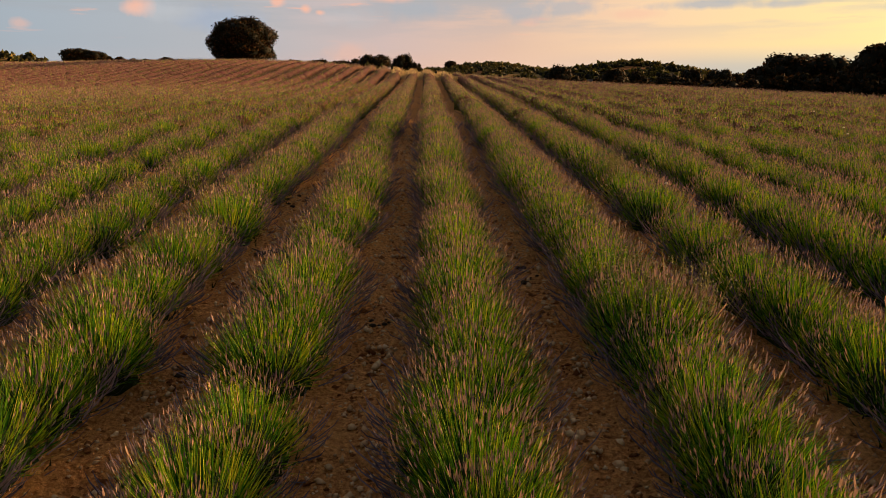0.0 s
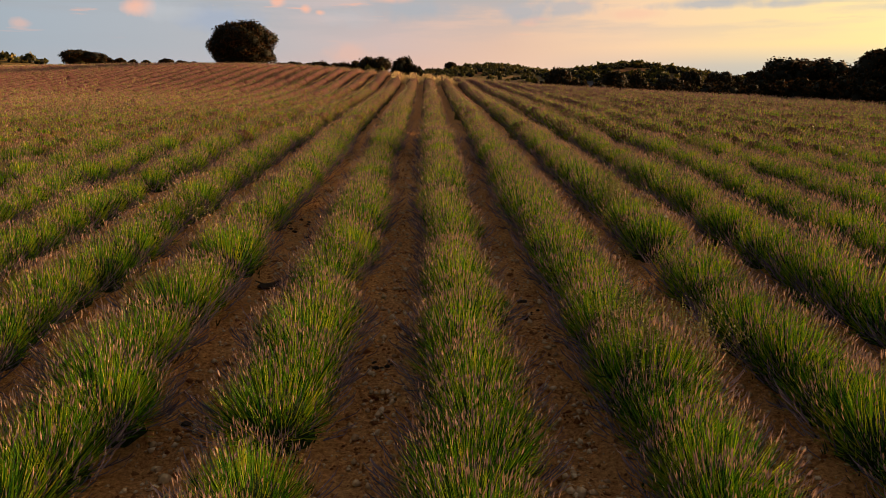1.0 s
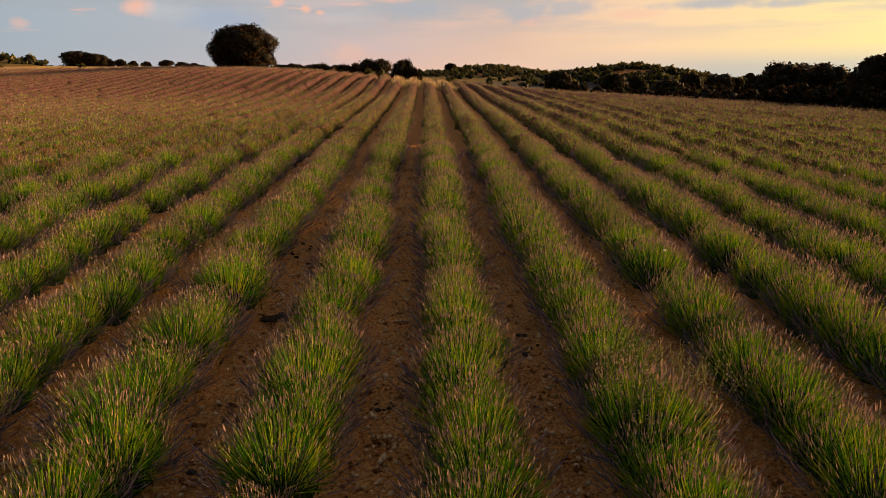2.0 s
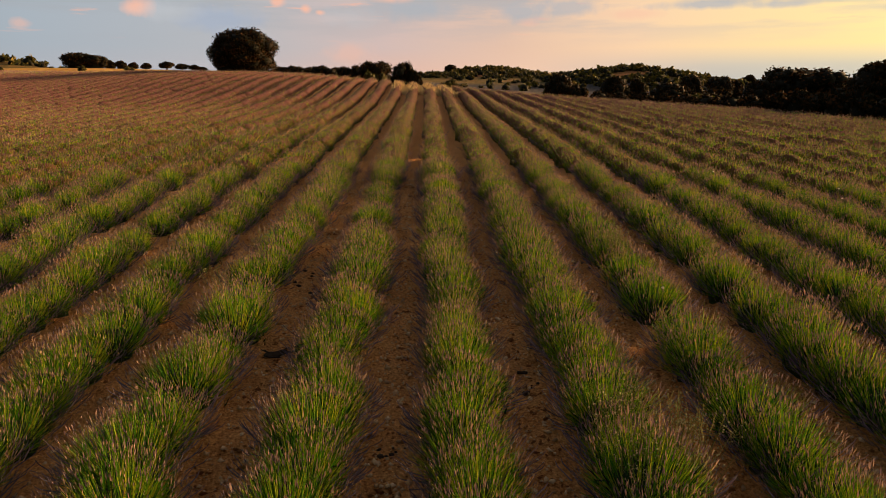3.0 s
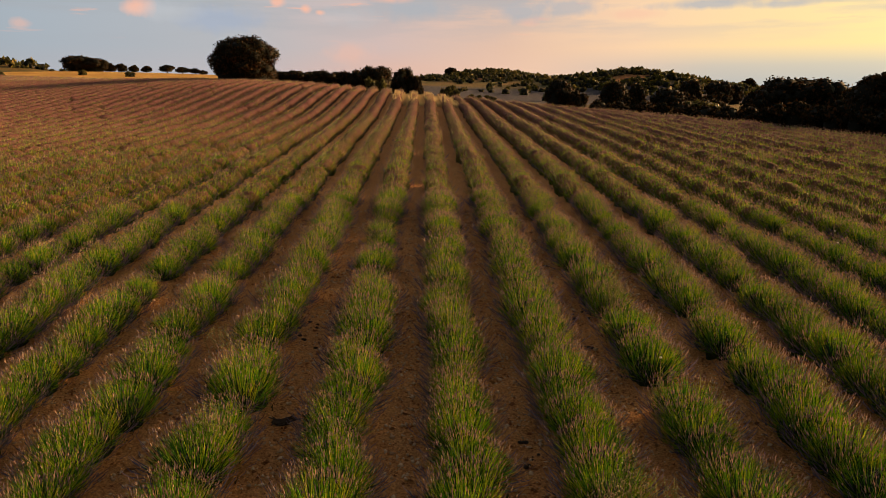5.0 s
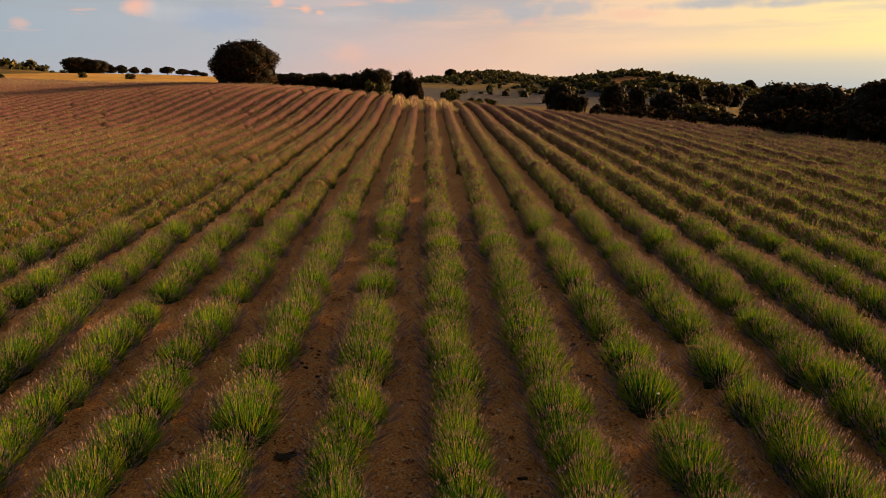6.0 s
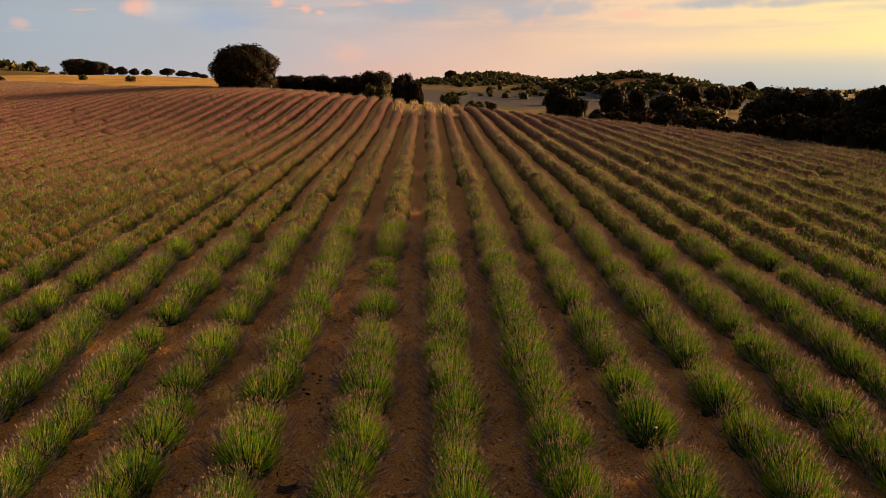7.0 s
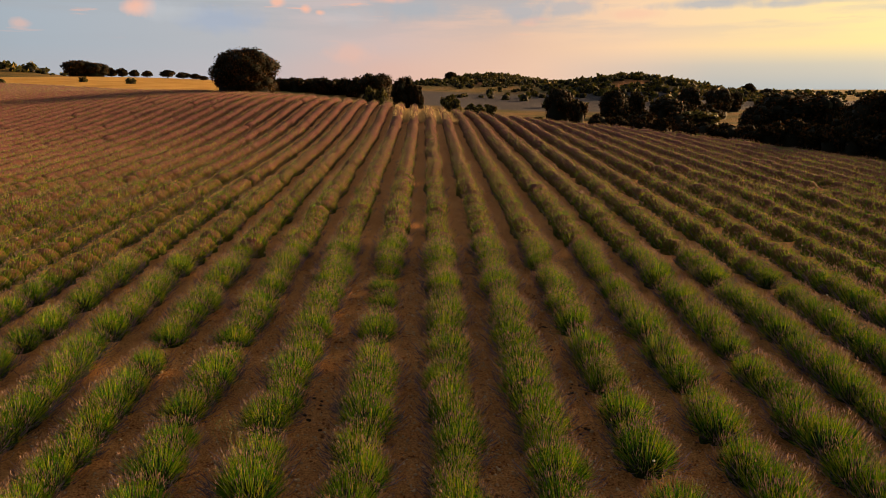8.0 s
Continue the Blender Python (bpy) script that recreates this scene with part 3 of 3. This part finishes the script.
def tree(name, seed, rx, tall, foot, lobes, leaves, leaf, mat, label, category):
    """A tree or shrub with its foot at the origin; foot: how high the crown begins."""
    rng = np.random.default_rng(seed)
    top = new(name)
    tagged(top, label, category)
    r = 0.035 * tall + 0.06
    wood = [limb((0, 0, -0.3), (0.05 * rx, 0.02 * rx, foot + 0.35 * tall), r, r * 0.6)]
    for k in range(5):
        a = k * 1.26 + rng.uniform(-0.3, 0.3)
        wood.append(limb((0.04 * rx, 0, foot + 0.05 * tall), (0.6 * rx * math.cos(a), 0.6 * rx * math.sin(a), foot + 0.45 * (tall - foot)), r * 0.5, r * 0.15, 5))
    part("trunk", mesh_of("trunk", *merge(wood), [BARK]), top, "dark grey-brown trunk with limbs")
    cr = part("crown", crown_mesh(rng, "crown", rx, tall - foot, lobes, leaves, leaf, mat), top)
    cr.location = (0, 0, foot)
    return top


def grow(ob, rx, tall, places, label):
    """Stands a kind of tree at each (x, y, crown width, height of its top above the datum, turn)."""
    for i, (x, y, wide, top_z, turn) in enumerate(places):
        g = float(height(x, y)) - 0.1
        m = Matrix.LocRotScale((x, y, g), Euler((0, 0, turn)), (wide / (2 * rx), wide / (2 * rx), (top_z - g) / tall))
        made = copy_thing(ob, m) if i else None
        if made:
            tagged(made, label)
        else:
            first = m
    ob.matrix_world = first
    tagged(ob, label)


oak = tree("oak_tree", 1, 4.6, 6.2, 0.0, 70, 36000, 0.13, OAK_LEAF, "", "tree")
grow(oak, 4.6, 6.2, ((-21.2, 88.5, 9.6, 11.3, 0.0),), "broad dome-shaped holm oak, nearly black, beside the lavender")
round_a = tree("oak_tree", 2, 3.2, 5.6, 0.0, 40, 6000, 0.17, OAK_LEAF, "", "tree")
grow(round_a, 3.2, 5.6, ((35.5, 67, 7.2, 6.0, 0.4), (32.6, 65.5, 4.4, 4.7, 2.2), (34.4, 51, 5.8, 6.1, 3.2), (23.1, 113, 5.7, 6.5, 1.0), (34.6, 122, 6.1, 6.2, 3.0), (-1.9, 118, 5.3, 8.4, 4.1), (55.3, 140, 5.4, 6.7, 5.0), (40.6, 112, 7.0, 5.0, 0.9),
                        # these two stand out of view, added to shade the field's right side
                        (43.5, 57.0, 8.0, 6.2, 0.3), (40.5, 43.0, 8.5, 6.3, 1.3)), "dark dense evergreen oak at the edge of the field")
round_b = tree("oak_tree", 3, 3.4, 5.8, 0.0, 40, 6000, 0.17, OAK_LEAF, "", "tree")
# the oak at (42.0, 48.0) is out of view, added for its shadow
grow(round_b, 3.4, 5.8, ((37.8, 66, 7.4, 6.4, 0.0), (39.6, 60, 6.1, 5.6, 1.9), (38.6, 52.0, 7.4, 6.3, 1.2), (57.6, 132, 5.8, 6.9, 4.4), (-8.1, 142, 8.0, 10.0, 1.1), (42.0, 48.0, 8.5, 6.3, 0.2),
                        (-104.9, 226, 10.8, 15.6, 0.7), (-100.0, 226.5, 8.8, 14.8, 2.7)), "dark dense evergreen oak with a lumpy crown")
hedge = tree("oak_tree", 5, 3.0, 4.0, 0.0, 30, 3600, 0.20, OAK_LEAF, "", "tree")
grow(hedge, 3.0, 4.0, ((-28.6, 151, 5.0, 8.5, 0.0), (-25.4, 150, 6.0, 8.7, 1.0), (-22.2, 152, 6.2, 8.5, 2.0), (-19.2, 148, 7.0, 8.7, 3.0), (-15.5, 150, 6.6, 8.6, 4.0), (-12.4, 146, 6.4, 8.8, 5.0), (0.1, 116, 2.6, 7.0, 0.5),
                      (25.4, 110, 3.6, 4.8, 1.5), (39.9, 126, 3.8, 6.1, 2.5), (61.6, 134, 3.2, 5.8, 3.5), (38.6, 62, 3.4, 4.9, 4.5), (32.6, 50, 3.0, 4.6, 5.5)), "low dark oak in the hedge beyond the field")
small = tree("small_tree", 4, 1.7, 3.2, 0.7, 14, 2000, 0.19, OAK_LEAF, "", "tree")
grow(small, 1.7, 3.2, ((-100.1, 238.0, 4.4, 13.0, 0), (-95.8, 236.0, 4.4, 12.8, 1), (-90.2, 232.0, 3.6, 12.1, 2), (-84.1, 226.0, 3.8, 11.7, 3), (-71.2, 207.0, 5.0, 11.4, 4), (-64.9, 201.0, 4.8, 10.6, 5), (-59.5, 195.0, 3.4, 10.1, 6), (-55.8, 189.0, 3.0, 9.4, 7), (91.8, 192.0, 4.6, 7.6, 8), (98.2, 194.0, 4.4, 6.2, 9), (11.7, 237.0, 4.7, 11.7, 10)), "small dark tree on an open trunk beyond the field")
shrub = tree("shrub", 6, 1.5, 2.2, 0.0, 14, 1400, 0.16, SCRUB_LEAF, "", "shrub")
grow(shrub, 1.5, 2.2, ((-73.2, 159.2, 2.2, 8.9, 0), (-60.4, 152.7, 2.5, 8.5, 1), (-80.9, 141.5, 2.2, 8.2, 2), (-7.2, 112, 2.4, 6.9, 3), (-5.4, 110, 2.9, 6.5, 4), (5.1, 112, 3.3, 5.6, 5), (6.1, 110, 2.4, 4.9, 6), (9.3, 112, 4.0, 4.0, 7), (12.1, 114, 2.8, 3.9, 8),
                     (41.1, 100, 7.0, 3.4, 9), (13.2, 97.0, 2.0, 2.4, 10), (17.1, 99.0, 2.4, 2.3, 11)), "olive-brown bush at the field edge")
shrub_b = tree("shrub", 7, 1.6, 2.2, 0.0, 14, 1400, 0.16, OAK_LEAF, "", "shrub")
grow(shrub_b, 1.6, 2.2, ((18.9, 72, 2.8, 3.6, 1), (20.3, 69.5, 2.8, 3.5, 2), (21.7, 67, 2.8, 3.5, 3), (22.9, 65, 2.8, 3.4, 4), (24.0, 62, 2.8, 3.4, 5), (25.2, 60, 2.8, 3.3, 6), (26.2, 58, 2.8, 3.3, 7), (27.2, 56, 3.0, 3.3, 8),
                       (28.6, 55, 3.2, 3.6, 9), (29.3, 53, 3.2, 3.7, 10), (29.8, 51, 3.2, 3.6, 11), (30.2, 49, 3.2, 3.6, 21), (30.6, 47, 3.2, 3.5, 22), (31.0, 45, 3.2, 3.5, 23), (31.6, 43, 3.2, 3.4, 24), (31.8, 57, 4.0, 3.8, 25), (33.0, 53, 4.0, 4.0, 26),
                       (33.5, 101, 4.4, 3.2, 12), (37.0, 98, 4.4, 3.1, 13), (43.5, 104, 5.0, 3.4, 14), (46.4, 110.0, 5.5, 4.0, 15), (32.3, 108.0, 4.6, 3.7, 16), (52.0, 120.0, 6.0, 4.4, 17), (45.0, 116.0, 5.0, 4.4, 18)), "dark bush in the undergrowth beyond the field")


def build_scrub():
    """Low scrub over the far hills and the woods on the horizon, too many and too far to count."""
    rng = np.random.default_rng(21)
    kit = []
    for v in range(5):
        q = crown_mesh(np.random.default_rng(400 + v), "scrub", 1.0, 1.0, 3, 36, 0.34, SCRUB_LEAF, 6)
        co = np.empty(len(q.vertices) * 3, dtype=np.float32)
        q.vertices.foreach_get("co", co)
        tri = np.empty(len(q.polygons) * 3, dtype=np.int32)
        q.loops.foreach_get("vertex_index", tri)
        mi = np.empty(len(q.polygons), dtype=np.int32)
        q.polygons.foreach_get("material_index", mi)
        kit.append((co.reshape(-1, 3), tri.reshape(-1, 3), mi))
        bpy.data.meshes.remove(q)
    places = []
    # (centre, spread, how many, smallest and largest half width)
    for cx, cy, sx, sy, count, a, b in ((63, 190, 16, 13, 520, 0.7, 1.9), (29, 229, 17, 8, 640, 0.6, 1.5), (-165, 268, 18, 12, 60, 1.2, 3.0), (-125, 262, 22, 4, 26, 0.8, 1.6),
                                        (150, 330, 90, 16, 150, 1.5, 3.0), (112, 262, 26, 8, 90, 1.2, 2.4), (85, 178, 12, 10, 26, 1.0, 2.4), (40, 168, 20, 10, 40, 0.8, 2.0)):
        for _ in range(count):
            x, y = rng.normal(cx, sx), rng.normal(cy, sy)
            if np.hypot((x - 59) * 0.7, y - 189) > 5:
                places.append((x, y, rng.uniform(a, b)))
    vs, fs, ms, k = [], [], [], 0
    for x, y, r in places:
        v, f, m = kit[rng.integers(len(kit))]
        a = rng.uniform(0, 6.28)
        c, d = math.cos(a) * r, math.sin(a) * r
        w = np.stack([x + c * v[:, 0] - d * v[:, 1], y + d * v[:, 0] + c * v[:, 1], float(height(x, y)) - 0.1 + v[:, 2] * r * rng.uniform(0.8, 1.25)], -1)
        vs.append(w), fs.append(f + k), ms.append(m)
        k += len(v)
    me = mesh_of("hill_scrub", np.concatenate(vs), np.concatenate(fs), [SCRUB_LEAF, CROWN_SHADE], np.concatenate(ms))
    tagged(new("hill_scrub", me), "olive scrub and low trees over distant hills", "scrub", kind="stuff")


build_scrub()


# ---- stones, twigs, weeds ----
def stone_shape(rng, squash=0.65):
    """A worn, angular stone of half width 1: (verts, triangles)."""
    v, f = [(0, 0, 0.9)], []
    for i, (z, r) in enumerate(((0.55, 0.72), (-0.1, 1.0), (-0.6, 0.7))):
        for j in range(6):
            a = 2 * math.pi * (j + 0.5 * (i % 2)) / 6
            q = r * rng.uniform(0.72, 1.15)
            v.append((q * math.cos(a), q * math.sin(a) * rng.uniform(0.7, 1.0), z * rng.uniform(0.75, 1.15)))
    for j in range(6):
        f.append((0, 1 + j, 1 + (j + 1) % 6))
    for i in range(2):
        for j in range(6):
            a, b = 1 + i * 6 + j, 1 + i * 6 + (j + 1) % 6
            f += [(a, a + 6, b + 6), (a, b + 6, b)]
    v = np.array(v)
    v[:, 2] *= squash
    return v, np.array(f)


def alley(rng, lo, hi, reach):
    k = rng.integers(-4, 3) if rng.random() < 0.6 else rng.integers(-9, 8)
    y = lo + (hi - lo) * rng.random() ** 1.3
    x = row_x(k + 0.5, y) + rng.normal(0, reach)
    return x, y


def build_stones():
    rng = np.random.default_rng(31)
    shapes = [stone_shape(rng, rng.uniform(0.5, 0.85)) for _ in range(9)]
    chips = []
    for _ in range(9):
        v = np.array([(0, 0, 0.8), (1, 0.1, 0), (0.1, 0.8, 0.1), (-0.9, 0, -0.1), (0, -0.9, 0), (0, 0, -0.8)]) * rng.uniform(0.6, 1.2, (6, 3))
        chips.append((v + rng.normal(0, 0.1, v.shape), np.array([(0, 1, 2), (0, 2, 3), (0, 3, 4), (0, 4, 1), (5, 2, 1), (5, 3, 2), (5, 4, 3), (5, 1, 4)])))
    vs, fs, k = [], [], 0
    for _ in range(15000):
        x, y = alley(rng, 2.5 if rng.random() < 0.85 else -7, 20, 0.20)
        r = min(0.045, 0.010 + rng.exponential(0.010))
        v, f = chips[rng.integers(9)]
        a = rng.uniform(0, 6.28)
        w = np.stack([x + r * (math.cos(a) * v[:, 0] - math.sin(a) * v[:, 1]), y + r * (math.sin(a) * v[:, 0] + math.cos(a) * v[:, 1]), float(surface(x, y)[0]) + 0.25 * r + r * v[:, 2]], -1)
        vs.append(w), fs.append(f + k)
        k += len(v)
    tagged(new("gravel", mesh_of("gravel", np.concatenate(vs), np.concatenate(fs), [STONE])), "scattered small tan stones on bare earth", "gravel", kind="stuff")
    vs, fs, k = [], [], 0
    for _ in range(12000):
        x, y = alley(rng, 2.5 if rng.random() < 0.85 else -7, 20, 0.24)
        r = min(0.040, 0.010 + rng.exponential(0.008))
        v, f = chips[rng.integers(9)]
        vs.append(v * r * rng.uniform(0.7, 1.3, 3) + np.array([x, y, float(surface(x, y)[0]) + 0.1 * r])), fs.append(f + k)
        k += len(v)
    tagged(new("soil_crumbs", mesh_of("soil_crumbs", np.concatenate(vs), np.concatenate(fs), [EARTH])), "crumbly lumps of reddish-brown earth", "soil", kind="stuff")
    meshes = [mesh_of("stone", *q, [STONE]) for q in shapes]
    for i in range(280):
        x, y = alley(rng, 3, 13, 0.17) if i else (-1.70, 4.2)
        r = 0.016 + min(0.035, rng.exponential(0.010)) if i else 0.055
        ob = new("stone", meshes[i % 9])
        ob.matrix_world = Matrix.LocRotScale((x, y, float(surface(x, y)[0]) + 0.3 * r), Euler((0, 0, rng.uniform(0, 6.28))), (r, r, r))
        tagged(ob, "small tan field stone lying on brown earth", "stone", group="field stones")


build_stones()


def clods(name, places, size, mat, label, category, seed):
    """Loose lumps heaped round the places, joined."""
    rng = np.random.default_rng(seed)
    pieces = []
    for x, y, spread, count in places:
        for _ in range(count):
            px, py, r = x + rng.normal(0, spread), y + rng.normal(0, spread * 2), size * rng.uniform(0.4, 1.3)
            v, f = stone_shape(rng, 0.6)
            pieces.append((v * r + np.array([px, py, float(surface(px, py)[0]) + 0.25 * r]), f))
    tagged(new(name, mesh_of(name, *merge(pieces), [mat])), label, category, kind="stuff")


clods("dark_clods", ((2.62, 10.2, 0.10, 9), (2.75, 11.4, 0.12, 10), (2.6, 12.9, 0.10, 9), (2.7, 14.6, 0.12, 9), (2.75, 16.6, 0.14, 9), (-1.85, 11.0, 0.13, 12), (-1.75, 5.0, 0.10, 6), (-0.3, 6.0, 0.12, 7), (1.2, 7.4, 0.10, 8)),
      0.036, TWIG, "dark dry clods and leaf litter between the rows", "soil clods", 41)


def twig_pile(x, y):
    rng = np.random.default_rng(51)
    top = new("twig_pile")
    top.location = (x, y, float(surface(x, y)[0]) + 0.01)
    tagged(top, "small heap of dark dead twigs lying on the earth", "twigs")
    for i in range(9):
        a, r = rng.uniform(0, 6.28), rng.uniform(0.10, 0.24)
        p = (rng.normal(0, 0.05), rng.normal(0, 0.03), 0.01)
        q = (p[0] + r * math.cos(a) * 1.2, p[1] + r * math.sin(a) * 0.6, rng.uniform(0.02, 0.10))
        part("twig", mesh_of("twig", *limb(p, q, 0.016, 0.006, 5), [TWIG]), top)
    v, f = blob(rng, 0.10, 0.07, 0.05, seg=9, rings=4, rough=0.4)
    part("root", mesh_of("root", v, f, [TWIG]), top, "dark clump of roots")


twig_pile(-1.82, 8.1)


def weed(seed):
    """A loose wild plant: thin branching stems with pale seed heads."""
    rng = np.random.default_rng(seed)
    top = new("weed")
    stems, heads = [], []
    for i in range(18):
        a, lean, tall = rng.uniform(0, 6.28), rng.uniform(0.02, 0.28), rng.uniform(0.45, 0.74)
        foot = np.array([rng.normal(0, 0.07), rng.normal(0, 0.07), 0.0])
        tip = foot + np.array([lean * math.cos(a), lean * math.sin(a), tall])
        stems.append(limb(foot, tip, 0.004, 0.0022, 3))
        for j in range(4):
            b = foot + (tip - foot) * rng.uniform(0.6, 0.95)
            e = b + np.array([rng.normal(0, 0.06), rng.normal(0, 0.06), rng.uniform(0.03, 0.10)])
            stems.append(limb(b, e, 0.0022, 0.0012, 3))
            r = rng.uniform(0.006, 0.011)
            v, f = stone_shape(rng, 1.0)
            heads.append((v * r + e, f))
    tagged(part("stalk_tuft", mesh_of("stalk_tuft", *merge(stems), [WEED]), top, "thin straw-green stems"), kind="stuff")
    tagged(part("seed_head", mesh_of("seed_head", *merge(heads), [PALE]), top, "pale dry seed heads"), kind="stuff")
    return tagged(top, "straggly weed with pale seed heads among the lavender", "weed", group="weeds in the lavender")


def build_weeds():
    rng = np.random.default_rng(61)
    kinds = [weed(70), weed(71)]
    spots = [(1.65, 4.95), (1.95, 5.1), (2.2, 5.3), (1.75, 5.6), (2.3, 5.7), (1.95, 5.95), (2.45, 5.5), (2.2, 4.95), (3.2, 11.4), (3.45, 11.7), (3.3, 11.2), (-2.4, 7.2), (-2.9, 9.6), (8.0, 14.1), (11.4, 24.5), (7.0, 17.0)]
    for i, (x, y) in enumerate(spots):
        m = Matrix.LocRotScale((x, y, float(surface(x, y)[0])), Euler((0, 0, rng.uniform(0, 6.28))), (1, 1, rng.uniform(0.8, 1.05)))
        if i > 1:
            copy_thing(kinds[i % 2], m)
    for q, (x, y) in zip(kinds, spots):
        q.location = (x, y, float(surface(x, y)[0]))


build_weeds()


def build_dry_grass():
    """Bleached grass where plants have died out, at the top of the rise."""
    rng = np.random.default_rng(81)
    V = []
    for _ in range(1500):
        y = rng.uniform(60.0, 71.0)
        on_row = rng.random() < 0.12
        x = row_x(rng.integers(-2, 2) + (0.0 if on_row else 0.5), y) + rng.normal(0, 0.24)
        z = float(height(x, y)) - 0.02 + (0.35 if on_row else 0.0)
        for _ in range(3):
            a, h, w = rng.uniform(0, 6.28), rng.uniform(0.20, 0.45), 0.03
            t = np.array([x + rng.normal(0, 0.12), y + rng.normal(0, 0.12), z + h])
            V.append(((x - w * math.cos(a), y - w * math.sin(a), z), (x + w * math.cos(a), y + w * math.sin(a), z), t))
    V = np.array(V).reshape(-1, 3)
    tagged(new("dry_grass", mesh_of("dry_grass", V, np.arange(len(V)).reshape(-1, 3), [DRY])), "bleached yellow grass in gaps between the far rows", "grass", kind="stuff")


build_dry_grass()


def wildflower(seed):
    """A single tall stalk with a pale round head."""
    rng = np.random.default_rng(seed)
    top = new("wildflower")
    part("stalk", mesh_of("stalk", *limb((0, 0, 0), (0.05, 0.03, 0.84), 0.005, 0.003, 4), [WEED]), top)
    v, f = stone_shape(rng, 0.8)
    part("flower_head", mesh_of("flower_head", v * 0.021 + np.array([0.05, 0.03, 0.86]), f, [WHITE]), top, "pale cream flower head")
    return tagged(top, "tall wildflower with a pale cream head in the lavender", "flower", group="wildflowers in the lavender")


def build_wildflowers():
    first = wildflower(91)
    spots = ((10.4, 18.0), (8.5, 13.3), (3.0, 8.0), (7.1, 16.3), (12.7, 29.9), (8.9, 14.1))
    for x, y in spots[1:]:
        copy_thing(first, pose(x, y, float(surface(x, y)[0]), 0, 0, 57 * x))
    first.location = (*spots[0], float(surface(*spots[0])[0]))


build_wildflowers()
